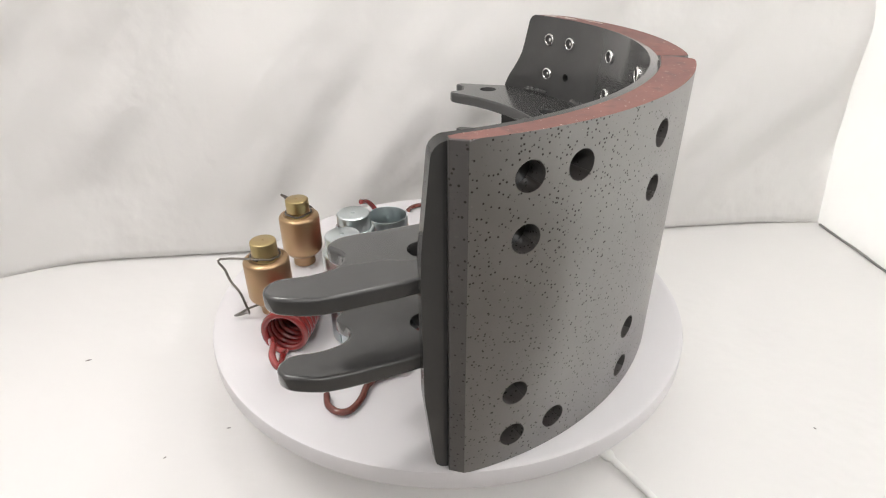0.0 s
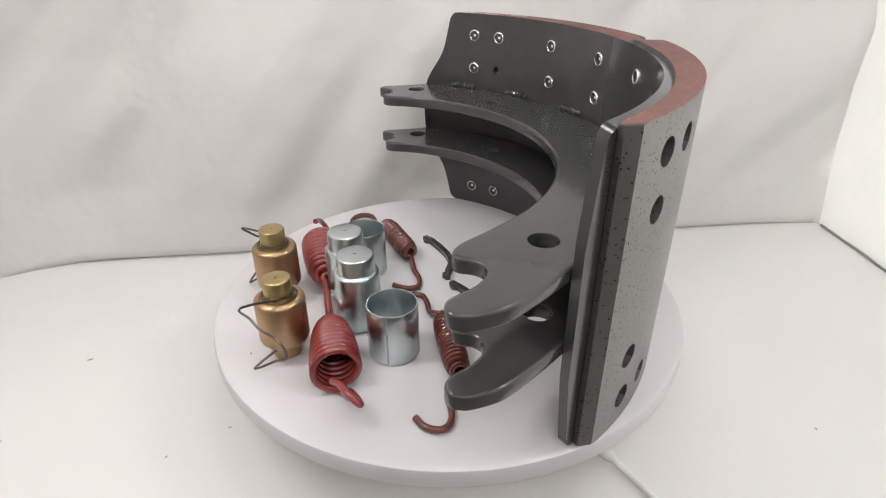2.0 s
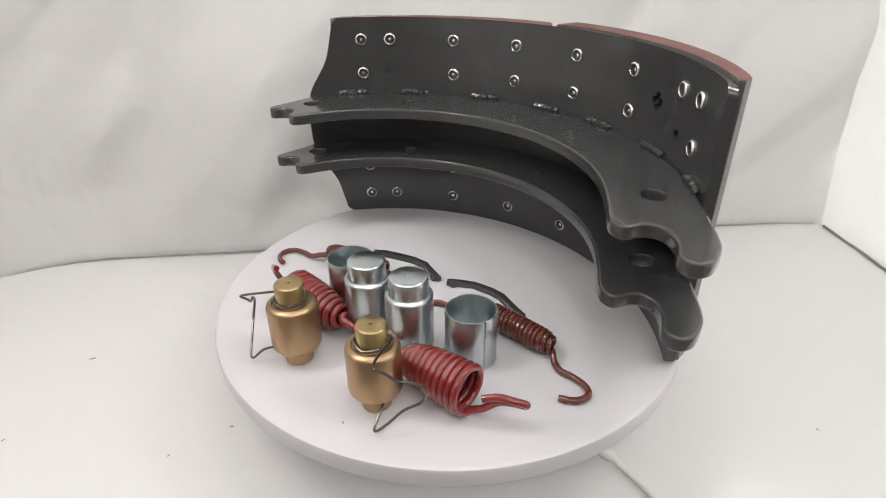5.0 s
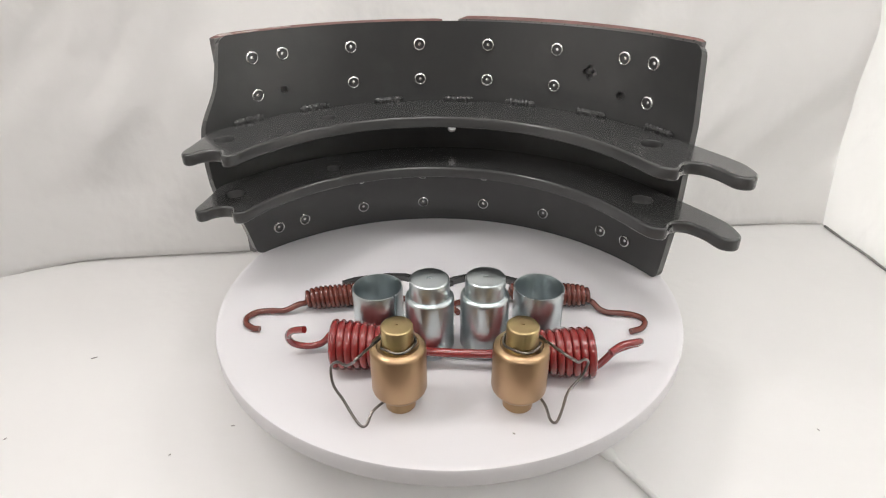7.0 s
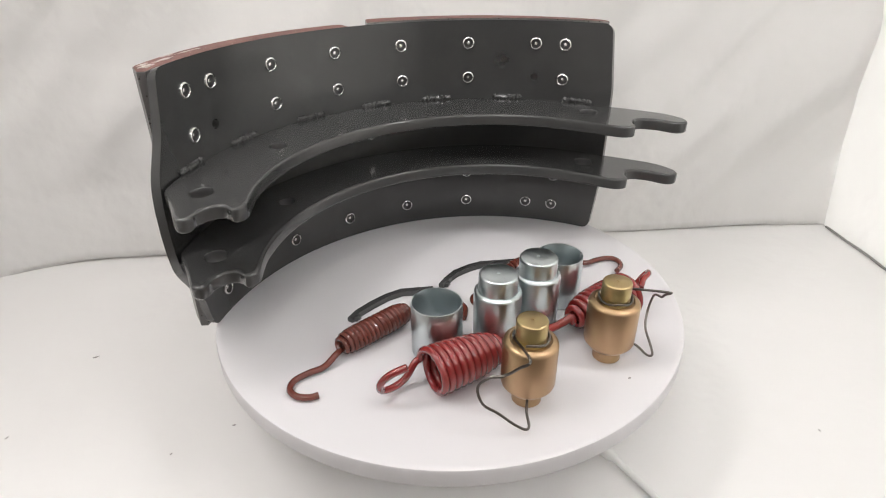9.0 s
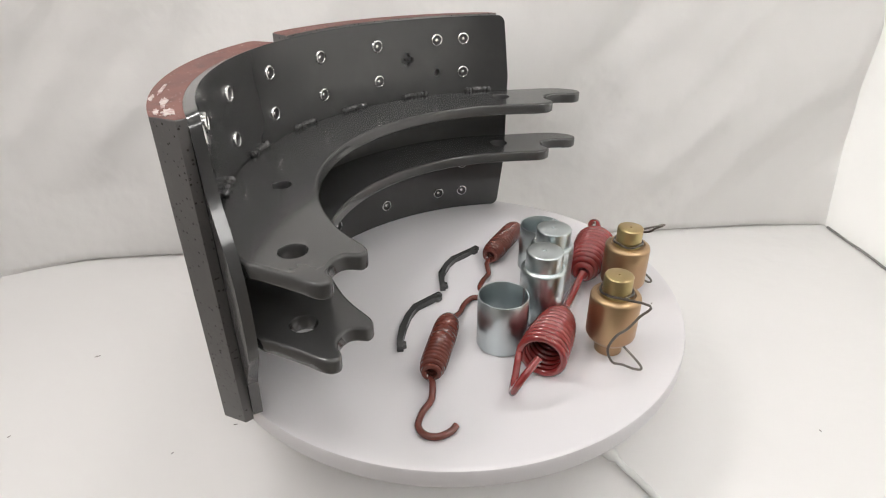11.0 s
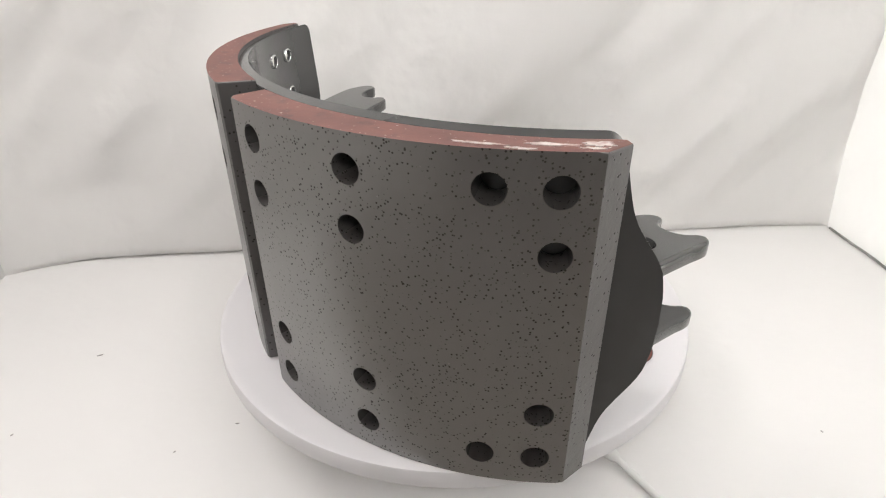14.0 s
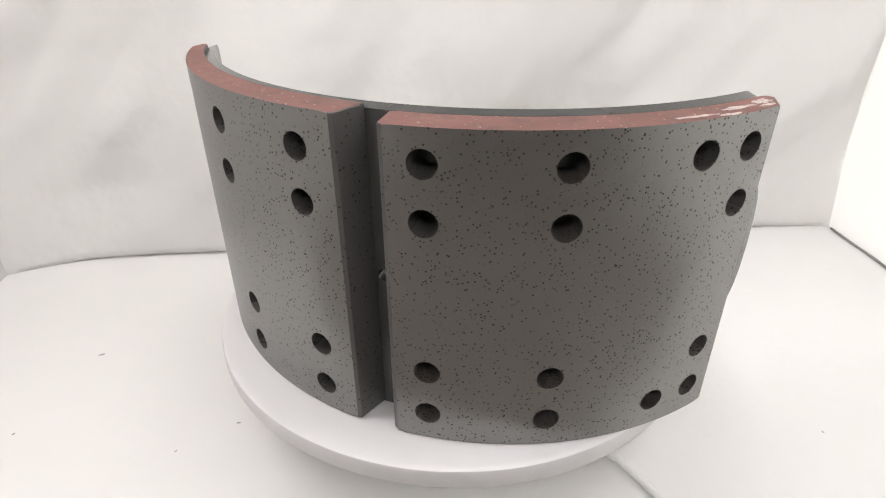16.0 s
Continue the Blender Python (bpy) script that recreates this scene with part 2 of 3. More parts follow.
# ---- the tent of white cloth ----
def cloth_wall(name, a, b, z0, z1, label, mat=None, thick=0.004, folds=0.004, seed=0.0, bow=0.0, sag=0.0):
    """An upright sheet of cloth from a to b in plan, with soft creases; its thickness lies to the right of a to b."""
    a, b = Vector((*a, 0)), Vector((*b, 0))
    d = b - a
    side = Vector((d.y, -d.x, 0)).normalized()
    nx, nz = 170, 110
    bm = bmesh.new()
    sheets = []
    for off in (0.0, thick):
        rows = []
        for j in range(nz + 1):
            z = z0 + (z1 - z0) * j / nz
            row = []
            for i in range(nx + 1):
                u = i / nx
                q = a + d * u
                w = q.x * 0.75 - z * 0.65
                v = q.x * 0.65 + z * 0.75
                f = noise.noise(Vector((w * 11 + seed, v * 2.2, seed))) + 0.45 * noise.noise(Vector((w * 25, v * 5 + seed, 3.0)))
                f += 0.8 * noise.noise(Vector((q.x * 5, z * 5, seed + 9)))
                f -= 0.9 * abs(noise.noise(Vector((w * 6 + 3.1, v * 1.6, seed + 4)))) + 0.5 * abs(noise.noise(Vector((w * 14, v * 3 + 1.3, seed + 6))))
                fade = min(1, j / 12) * min(1, i / 8, (nx - i) / 8)
                row.append(bm.verts.new(q + Vector((0, 0, z)) + side * (off + folds * f * fade - sag * math.sin(math.pi * j / nz) - bow * max(0, u - 0.86) ** 2 + (0.008 * min(1, 12 * u, 12 * (1 - u)) if j == 0 and bow else 0))))
            rows.append(row)
        sheets.append(rows)
    f, k = sheets
    for j in range(nz):
        for i in range(nx):
            bm.faces.new((f[j][i], f[j][i + 1], f[j + 1][i + 1], f[j + 1][i]))
            bm.faces.new((k[j][i], k[j + 1][i], k[j + 1][i + 1], k[j][i + 1]))
    for j in range(nz):
        for i in (0, nx):
            bm.faces.new((f[j][i], f[j + 1][i], k[j + 1][i], k[j][i]))
    for i in range(nx):
        for j in (0, nz):
            bm.faces.new((f[j][i], k[j][i], k[j][i + 1], f[j][i + 1]))
    ob = part(name, bm, mat or CLOTH, angle=80)
    return tagged(ob, label, "backdrop", kind="structure")


BL, BR = (-0.4700, 0.1535), (0.4440, 0.2590)
FL, FR = (-0.37, -0.85), (0.548, -0.85)
cloth_wall("wall_back", BR, BL, FLOOR, 0.62, "creased white cloth back wall of a photo tent", folds=-0.022, seed=1.7, thick=0.004, bow=1.2)
cloth_wall("wall_right", FR, BR, FLOOR - 0.008, 0.62, "white translucent cloth side wall of a photo tent", folds=-0.006, seed=5.1, thick=0.004, sag=0.027)
cloth_wall("wall_left", (-0.4640, 0.1330), FL, FLOOR - 0.008, 0.62, "white cloth side wall of a photo tent", folds=-0.006, seed=8.3, thick=0.004)
# unseen screen added at the open front, to give metal dark reflections
cloth_wall("front_screen", FL, FR, FLOOR - 0.008, 0.62, "unseen grey screen standing in for the dim room past the open front", mat=DIM_ROOM, folds=-0.006, seed=2.2, thick=0.004)


def seam(name, a, b, label):
    """A thin grey bar from a to b on the floor cloth, drawn as a crease."""
    d = Vector((b[0] - a[0], b[1] - a[1], 0))
    path = [Vector((a[0], a[1], FLOOR + 0.0012)) + d * (k / 60) + Vector((0.0006 * math.sin(k * 0.9), 0, 0.0004 * math.sin(k * 1.7))) for k in range(61)]
    tagged(part(name, tube(path, 0.0013, 8), CREASE_LINE), label, "trim", kind="structure")


def sheet(name, x0, x1, y0, y1, z, thick, folds, label, mat, n=110):
    bm = bmesh.new()
    g = []
    for j in range(n + 1):
        row = []
        for i in range(n + 1):
            x, y = x0 + (x1 - x0) * i / n, y0 + (y1 - y0) * j / n
            f = noise.noise(Vector((x * 4, y * 4, 4.4))) + 0.5 * noise.noise(Vector((x * 9 + y * 4, y * 3, 1.2)))
            row.append(bm.verts.new((x, y, z + folds * f)))
        g.append(row)
    for j in range(n):
        for i in range(n):
            bm.faces.new((g[j][i], g[j][i + 1], g[j + 1][i + 1], g[j + 1][i]))
    ring = bmesh.ops.extrude_face_region(bm, geom=bm.faces[:])
    bmesh.ops.translate(bm, vec=(0, 0, thick), verts=[v for v in ring["geom"] if isinstance(v, bmesh.types.BMVert)])
    ob = part(name, bm, mat, angle=80)
    return tagged(ob, label, "floor" if thick < 0 else "ceiling", kind="structure")


# added bar for the dark line where cloth wall and floor meet
seam("trim", (0.5425, -0.84), (0.4405, 0.2500), "thin added grey bar for the dark crease at the cloth wall foot")
sheet("floor", -0.6, 0.7, -0.20, 0.35, FLOOR, -0.006, 0.0012, "white cloth floor with soft creases and specks", FLOOR_CLOTH)
# added out of view: a darker surface for the linings to reflect
tagged(part("unseen_table_top", slab([(-0.6, -0.95), (0.7, -0.95), (0.7, 0.35), (-0.6, 0.35)], FLOOR - 0.03, FLOOR - 0.0085, 0.002), TABLE), "unseen grey-brown table top, added for dim reflections in the linings", "table", kind="structure")
# unseen roof; its dimness is put into the grey of the cloth
sheet("ceiling", -0.6, 0.7, -0.95, 0.35, 0.622, 0.006, 0.001, "unseen tent roof, its white cloth greyed for dim reflections", ROOF, n=20)


# ---- the turntable ----
def turntable():
    top = thing("turntable", OFF_AXLE[0], OFF_AXLE[1], 0, "round white plastic motorised display turntable", "turntable")
    t = 0.0132
    part("plate", lathe([(0, -t), (DISC_R - 0.0042, -t), (DISC_R - 0.0042, 0), (0, 0)], 160), DISC, top, "flat white plastic plate")
    rim = [(DISC_R - 0.0042, -t), (DISC_R - 0.0022, -t), (DISC_R - 0.0004, -t + 0.0012), (DISC_R, -t + 0.003), (DISC_R, -0.0018), (DISC_R - 0.0006, -0.0004), (DISC_R - 0.0018, 0), (DISC_R - 0.0042, 0)]
    part("rim", lathe(rim, 160, closed=True), DISC, top, "rounded white plastic rim")
    base = tagged(new("display_stand"), "white plastic round stand with a thin power cable", "stand")
    base.location = (0, 0, FLOOR)
    part("housing", lathe([(0, 0.0015), (0.105, 0.0015), (0.108, 0.005), (0.100, 0.055), (0.094, -FLOOR - t - 0.0005), (0, -FLOOR - t - 0.0005)], 96), DISC, base)
    path = smooth_path([(0.0920, -0.0850, 0.0120), (0.1062, -0.0975, 0.0100), (0.1132, -0.1035, 0.0060), (0.1215, -0.1130, 0.0036), (0.1290, -0.1260, 0.0034), (0.1370, -0.1470, 0.0034), (0.1500, -0.1920, 0.0034), (0.1700, -0.2400, -0.0055), (0.27, -0.40, -0.0062)])
    cable = part("power_cable", tube(path, 0.0023, 10), CABLE, base, "thin white power cable")
    part("plug", tube([Vector((0.0985, -0.0906, 0.0113)), Vector((0.1000, -0.0920, 0.0110)), Vector((0.1075, -0.0986, 0.0095)), Vector((0.1093, -0.1002, 0.0086))], 0.004, 12, [0.0034, 0.0042, 0.0040, 0.0027]), CABLE, cable, "small white cable plug")


turntable()


# ---- the brake shoe ----
SHOE_H = 0.174
ROW_OUT = (150.75, 143.6, 127.4, 111.0, 94.5, 77.9, 61.6, 54.6)
ROW_IN = (150.75, 127.4, 111.0, 94.5, 77.9, 54.6)
LEVELS = ((0.1563, ROW_OUT), (0.1290, ROW_IN), (0.0455, ROW_IN), (0.0180, ROW_OUT))
R_IN, R_MID = 0.1915, 0.1968


def lining_r(deg):
    return 0.1970 + 0.0187 * math.cos(radians(deg - 113))


def rod(deg, z, r0, r1, rad, n=20):
    """A cutter: a round bar that points out from the shoe's centre."""
    m = Matrix.Translation(polar(deg, 0, z)) @ Matrix.Rotation(radians(deg), 4, "Z") @ Matrix.Rotation(radians(90), 4, "Y")
    return lathe([(0, r0), (rad, r0), (rad, r1), (0, r1)], n, m)


def lining(parent, d0, d1, i0, i1, top, chamfers):
    n = 44
    outer = []
    (c0, h0), (c1, h1) = chamfers
    outer.append(polar(d0 - 0.15, lining_r(d0) - h0))
    for k in range(n + 1):
        d = d0 + c0 + (d1 - c1 - d0 - c0) * k / n
        outer.append(polar(d, lining_r(d)))
    outer.append(polar(d1 + 0.15, lining_r(d1) - h1))
    inner = [polar(i1 - (i1 - i0) * k / n, R_MID + 0.0002) for k in range(n + 1)]
    ob = part("lining", slab(outer + inner, 0.0006, top, 0.0008, 2), [FRICTION, RED_EDGE, LINING_SIDE], parent, "grey-brown friction lining block with drilled holes and a red edge", angle=22)
    cut(ob, [rod(d, z, R_MID - 0.002, lining_r(d) + 0.02, 0.0069) for z, row in LEVELS for d in row if d0 < d < d1], 22)
    for p in ob.data.polygons:
        if abs(p.normal.z) > 0.7 and not 0.002 < p.center.z < top - 0.002:
            p.material_index = 1
        elif abs(p.normal.z) < 0.7 and abs(p.normal.xy.normalized().dot(p.center.xy.normalized())) < 0.94:
            p.material_index = 2
    return ob


def rivet_mesh():
    prof = [(0.0049, -0.0005), (0.0050, 0.0005), (0.0047, 0.0013), (0.0040, 0.0015), (0.0036, 0.0011), (0.0033, -0.0010), (0.0026, -0.0020), (0.0023, -0.0010), (0.0018, -0.0002), (0.0009, 0.0001), (0, 0.0002)]
    bm = lathe(prof, 20)
    me = bpy.data.meshes.new("rivet")
    bmesh.ops.recalc_face_normals(bm, faces=bm.faces)
    bm.to_mesh(me)
    bm.free()
    shade(me, 60)
    me.materials.append(STEEL)
    # black on the steel stands in for the shade in the ring groove
    me.materials.append(BLACK)
    for p in me.polygons:
        if 0.0022 < p.center.xy.length < 0.0036 and p.center.z < 0.0007:
            p.material_index = 1
    return me


FLARE = [(0, 165.5), (0.015, 165.3), (0.026, 164.7), (0.033, 163.8), (0.038, 162.8), (0.043, 161.8), (0.050, 160.5), (0.056, 159.7), (0.063, 159.1), (0.0875, 157.4)]


def table_end(z, low):
    """The angle at which the shoe's curved plate ends, at that height."""
    h = abs(z - SHOE_H / 2)
    over = max(0, h - SHOE_H / 2 + 0.006)
    corner = math.degrees((0.006 - math.sqrt(max(0, 0.006 ** 2 - over ** 2))) / R_IN)
    if low:
        return 44.1 - 1.6 * min(1, max(0, (0.087 - h) / 0.05)) + corner
    for (h0, d0), (h1, d1) in zip(FLARE, FLARE[1:]):
        if h <= h1:
            return d0 + (d1 - d0) * (h - h0) / (h1 - h0) - corner
    return FLARE[-1][1]


def shoe_table(parent):
    bm = bmesh.new()
    nf, nz = 96, 60
    sheets = []
    for r in (R_IN, R_MID):
        rows = []
        for j in range(nz + 1):
            z = SHOE_H * (0.5 - 0.5 * math.cos(math.pi * j / nz))
            a, b = table_end(z, True), table_end(z, False)
            rows.append([bm.verts.new(polar(a + (b - a) * i / nf, r, z * (0.997 if r < 0.194 else 0.988) + 0.0003)) for i in range(nf + 1)])
        sheets.append(rows)
    f, k = sheets
    for j in range(nz):
        for i in range(nf):
            bm.faces.new((f[j][i], f[j][i + 1], f[j + 1][i + 1], f[j + 1][i]))
            bm.faces.new((k[j][i], k[j + 1][i], k[j + 1][i + 1], k[j][i + 1]))
        for i in (0, nf):
            bm.faces.new((f[j][i], f[j + 1][i], k[j + 1][i], k[j][i]))
    for i in range(nf):
        for j in (0, nz):
            bm.faces.new((f[j][i], k[j][i], k[j][i + 1], f[j][i + 1]))
    ob = part("shoe_table", bm, BLACK, parent, "curved black-painted steel plate")
    holes = [rod(144.2, 0.1295, 0.18, 0.2, 0.0032, 12), rod(61.5, 0.1295, 0.18, 0.2, 0.0032, 12)]
    for dx, dz in ((0.0034, 0), (-0.0034, 0), (0, 0.0034), (0, -0.0034)):
        holes.append(rod(69.6 + dx * 300, 0.1425 + dz, 0.18, 0.2, 0.0026, 12))
    holes.append(rod(103.2, 0.0868, 0.18, 0.2, 0.0035, 12))
    cut(ob, holes)


WEB_U = [(44, 0.1418), (40.5, 0.1425), (36.9, 0.1432), (33.7, 0.1448), (31.6, 0.1478), (30.4, 0.1530), (30.9, 0.1568), (32.2, 0.1602), (32.9, 0.1640), (33.0, 0.1680),
         (32.0, 0.1733), (30.0, 0.1770), (27.8, 0.1794), (25.7, 0.1806), (24.2, 0.1829), (23.4, 0.1874), (23.5, 0.1918), (24.4, 0.1950), (25.8, 0.1971), (29.2, 0.1984), (31.9, 0.1973), (35.7, 0.1947), (40.1, 0.1922), (42.3, 0.1911)]
WEB_P = [(163.2, 0.1911), (165.0, 0.1896), (166.3, 0.1869), (169.5, 0.1820), (172.5, 0.1783), (174.9, 0.1762), (176.4, 0.1738), (176.9, 0.1695), (175.9, 0.1662), (174.5, 0.1650), (173.1, 0.1621), (172.0, 0.1569),
         (172.0, 0.1520), (173.2, 0.1488), (174.1, 0.1465), (173.7, 0.1425), (171.5, 0.1397), (166.5, 0.1400), (161.8, 0.1405), (158, 0.1405)]


def web(parent, z0, z1):
    up = [Vector(polar(d, r, 0)) for d, r in WEB_U]
    pp = [Vector(polar(d, r, 0)) for d, r in WEB_P]
    outline = [tuple(v.xy) for v in smooth_path(up, 3)]
    outline += [polar(42.3 + (163.2 - 42.3) * k / 40, R_IN - 0.0004) for k in range(1, 40)]
    outline += [tuple(v.xy) for v in smooth_path(pp, 3)]
    outline += [polar(158 + (44 - 158) * k / 40, 0.1405 + 0.0013 * k / 40) for k in range(1, 40)]
    holes = [(*polar(d, r), rad) for d, r, rad in ((45.7, 0.1676, 0.0073), (165.4, 0.1682, 0.0068), (137.4, 0.1612, 0.0056))]
    part("web", round_slab(outline, z0, z1, 0.0016, 3, holes), BLACK, parent, "thick black steel web with notched ends", angle=50)


def weld(parent, deg, z, span):
    rng = random.Random(int(deg * 10 + z * 1000))
    path, rad = [], []
    n = 26
    for k in range(n + 1):
        d = deg - span / 2 + span * k / n
        path.append(polar(d, R_IN - 0.0012 + rng.uniform(-0.0002, 0.0002), z + rng.uniform(-0.0003, 0.0003)))
        rad.append((0.0021 + 0.0003 * math.sin(k * 1.9) + rng.uniform(-0.0003, 0.0003)) * min(1, 0.35 + min(k, n - k) / 3))
    part("weld_bead", tube(path, 0.002, 8, rad), BLACK, parent, "lumpy black weld bead")


def brake_shoe():
    shoe = thing("brake_shoe", HUB[0], HUB[1], 0, "black steel drum brake shoe with riveted linings standing on its side", "brake shoe")
    shoe_table(shoe)
    lining(shoe, 45.8, 100.3, 45.8, 101.9, 0.1745, ((1.6, 0.0040), (0.4, 0.0008)))
    block = lining(shoe, 105.9, 157.7, 105.4, 157.6, 0.1722, ((0.6, 0.0022), (2.9, 0.0086)))
    web(shoe, 0.1032, 0.1118)
    web(shoe, 0.0622, 0.0708)
    for d in (137.5, 119, 101.6, 86, 68, 50.5, 154):
        weld(shoe, d, 0.1132, 7.5)
    for d, r, ln, wd in ((142.0, 0.2085, 0.022, 0.0022), (149.5, 0.2050, 0.022, 0.0040), (154.3, 0.2030, 0.012, 0.0062), (146.5, 0.2110, 0.014, 0.0022), (153.5, 0.2080, 0.010, 0.0030)):
        rng = random.Random(int(d * 10))
        c, e = Vector(polar(d, r, 0)), Vector(polar(d + 90, 1, 0))
        w = Vector((-e.y, e.x, 0))
        pts = []
        for k in range(26):
            g = 2 * math.pi * k / 26
            q = c + (e * math.cos(g) * ln / 2 + w * math.sin(g) * wd / 2) * rng.uniform(0.55, 1.15)
            pts.append(tuple(q.xy))
        part("chalk_mark", slab(pts, 0.1721, 0.1725), CHALK, block, "whitish scuff on the lining edge")
    me = rivet_mesh()
    for z, row in LEVELS:
        for d in row:
            ob = new("rivet", me)
            ob.parent = shoe
            ob.matrix_basis = Matrix.Translation(polar(d, R_IN, z)) @ Matrix.Rotation(radians(d), 4, "Z") @ Matrix.Rotation(radians(-90), 4, "Y")


brake_shoe()

# ---- things on the disc ----

def pin(x, y):
    p = thing("anchor_pin", x, y, 0, "bright zinc-plated steel pin with a stepped top, standing upright", "pin", "zinc pins")
    prof = [(0, 0), (0.0116, 0), (0.0122, 0.0007), (0.0122, 0.0050), (0.0143, 0.0056), (0.0151, 0.0066), (0.0151, 0.0408), (0.0148, 0.0420), (0.0140, 0.0428), (0.0132, 0.0430), (0.0126, 0.0426), (0.0123, 0.0430)]
    part("body", lathe(prof, 48), ZINC, p)
    cap = [(0.0123, 0.0428), (0.0123, 0.0536), (0.0119, 0.0544), (0.0112, 0.0549), (0.0014, 0.0547), (0.0012, 0.0541), (0, 0.0540)]
    part("cap", lathe(cap, 48), ZINC, p, "stepped zinc cap with a centre mark")


def bushing(x, y, seam):
    p = thing("bushing", x, y, 0, "open zinc-plated steel sleeve with a rolled seam, standing upright", "bushing", "zinc bushings", seam)
    bm = bmesh.new()
    n, h, ro, ri = 64, 0.0372, 0.0163, 0.0151
    gap = 0.044
    prof = [(ri + 0.0003, 0), (ro - 0.0008, 0), (ro, 0.0010), (ro, h - 0.0005), (ro - 0.0003, h), (ri + 0.0003, h), (ri, h - 0.0006), (ri, 0.0008)]
    rings = []
    for k in range(n + 1):
        a = gap + (2 * math.pi - 2 * gap) * k / n
        rings.append([bm.verts.new((r * math.cos(a), r * math.sin(a), z)) for r, z in prof])
    for a, b in zip(rings, rings[1:]):
        for k in range(len(prof)):
            q = (k + 1) % len(prof)
            bm.faces.new((a[k], a[q], b[q], b[k]))
    bm.faces.new(rings[0])
    bm.faces.new(rings[-1][::-1])
    part("sleeve", bm, ZINC, p)


def roller(x, y, clip):
    p = thing("cam_roller", x, y, 0, "yellow zinc-plated cam roller with a bent wire retaining clip", "roller", "cam rollers")
    prof = [(0, 0), (0.0080, 0), (0.0086, 0.0006), (0.0086, 0.0085), (0.0116, 0.0092), (0.0150, 0.0132), (0.0155, 0.0150), (0.0155, 0.0405), (0.0151, 0.0420), (0.0140, 0.0430), (0.0118, 0.0436), (0.0112, 0.0428), (0.0090, 0.0428)]
    part("body", lathe(prof, 48), BRASS, p)
    cap = [(0.0090, 0.0425), (0.0082, 0.0440), (0.0082, 0.0458), (0.0088, 0.0464), (0.0088, 0.0553), (0.0084, 0.0560), (0.0078, 0.0563), (0.0009, 0.0562), (0.0007, 0.0556), (0, 0.0556)]
    part("cap", lathe(cap, 48), OLIVE, p, "yellow plated cap with a centre mark")
    end, turn, leave = clip[0], clip[1], clip[2:]
    ring = [polar(end + turn * (330 - k * 15), 0.0098, 0.0452 + 0.0006 * math.sin(k)) for k in range(22)]
    part("wire_clip", tube(smooth_path(ring + [Vector(q) for q in leave], 4), 0.00078, 8), WIRE, p, "thin bent steel wire clip")


def helix(a, b, turns, radius, phase=0.0, steps=20):
    """Points of a coil from a to b; radius is a function of 0..1."""
    a, b = Vector(a), Vector(b)
    d = (b - a).normalized()
    side = Vector((-d.y, d.x, 0)).normalized()
    up = d.cross(side)
    n = int(turns * steps)
    return [a + (b - a) * (k / n) + radius(k / n) * (math.cos(phase + 2 * math.pi * k / steps) * side + math.sin(phase + 2 * math.pi * k / steps) * up) for k in range(n + 1)]


def big_spring():
    cx, cy = 0.0330, -0.0814
    p = thing("return_spring", cx, cy, 0, "red-painted double coil return spring with hooked ends lying down", "spring")

    def at(s, z):
        u = s / 0.1574
        return Vector((-0.0425 + 0.1520 * u - cx, -0.1020 + 0.0402 * u - cy, z))

    def hook(points):
        return tube(smooth_path([Vector((x - cx, y - cy, z)) for x, y, z in points], 8), 0.0022, 12)

    def taper(u):
        return 0.0131 * max(0.10, 1.02 - 0.42 * u * u - 0.50 * u ** 9)
    b = helix(at(0.0, 0.0155), at(0.052, 0.0140), 11.5, taper, 0.0)
    a = helix(at(0.1574, 0.0155), at(0.1050, 0.0140), 11.5, taper, -math.pi / 2)
    part("coil", tube(b, 0.00235, 10), RED, p, "close-wound red coil narrowing to the rod")
    part("coil", tube(a, 0.00235, 10), RED, p, "close-wound red coil narrowing to the rod")
    part("rod", tube([b[-3], at(0.056, 0.0125), at(0.066, 0.0118), at(0.080, 0.0116), at(0.094, 0.0118), at(0.101, 0.0125), a[-3]], 0.0028, 12), RED, p, "straight red connecting rod")
    part("hook", hook([tuple(b[0] + Vector((cx, cy, 0))), (-0.0490, -0.0905, 0.0150), (-0.0560, -0.0935, 0.0068), (-0.0640, -0.0970, 0.0050), (-0.0715, -0.1015, 0.0085), (-0.0725, -0.1050, 0.0165), (-0.0670, -0.1075, 0.0240), (-0.0575, -0.1085, 0.0280)]), RED, p)
    part("hook", hook([tuple(a[0] + Vector((cx, cy, 0))), (0.1155, -0.0575, 0.0052), (0.1225, -0.0520, 0.0122), (0.1300, -0.0471, 0.0146), (0.1350, -0.0440, 0.0152), (0.1367, -0.0452, 0.0180), (0.1335, -0.0502, 0.0203), (0.1262, -0.0555, 0.0204), (0.1202, -0.0618, 0.0182)]), RED, p)


def small_spring(a, b, hook_a, hook_b):
    cx, cy = (a[0] + b[0]) / 2, (a[1] + b[1]) / 2
    p = thing("retaining_spring", cx, cy, 0, "brown-red painted coil spring with open hooks lying down", "spring", "hooked springs")
    off = Vector((cx, cy, 0))

    def barrel(u):
        return 0.0069 * (1 - 0.50 * abs(2 * u - 1) ** 7)
    c = helix(Vector(a) - off, Vector(b) - off, 17.0, barrel, 4.7, 18)
    part("coil", tube(c, 0.0017, 8), RUST, p, "close-wound brown-red coil")
    for end, pts in ((c[0], hook_a), (c[-1], hook_b)):
        part("hook", tube(smooth_path([end] + [Vector(q) - off for q in pts], 8), 0.0021, 10), RUST, p)


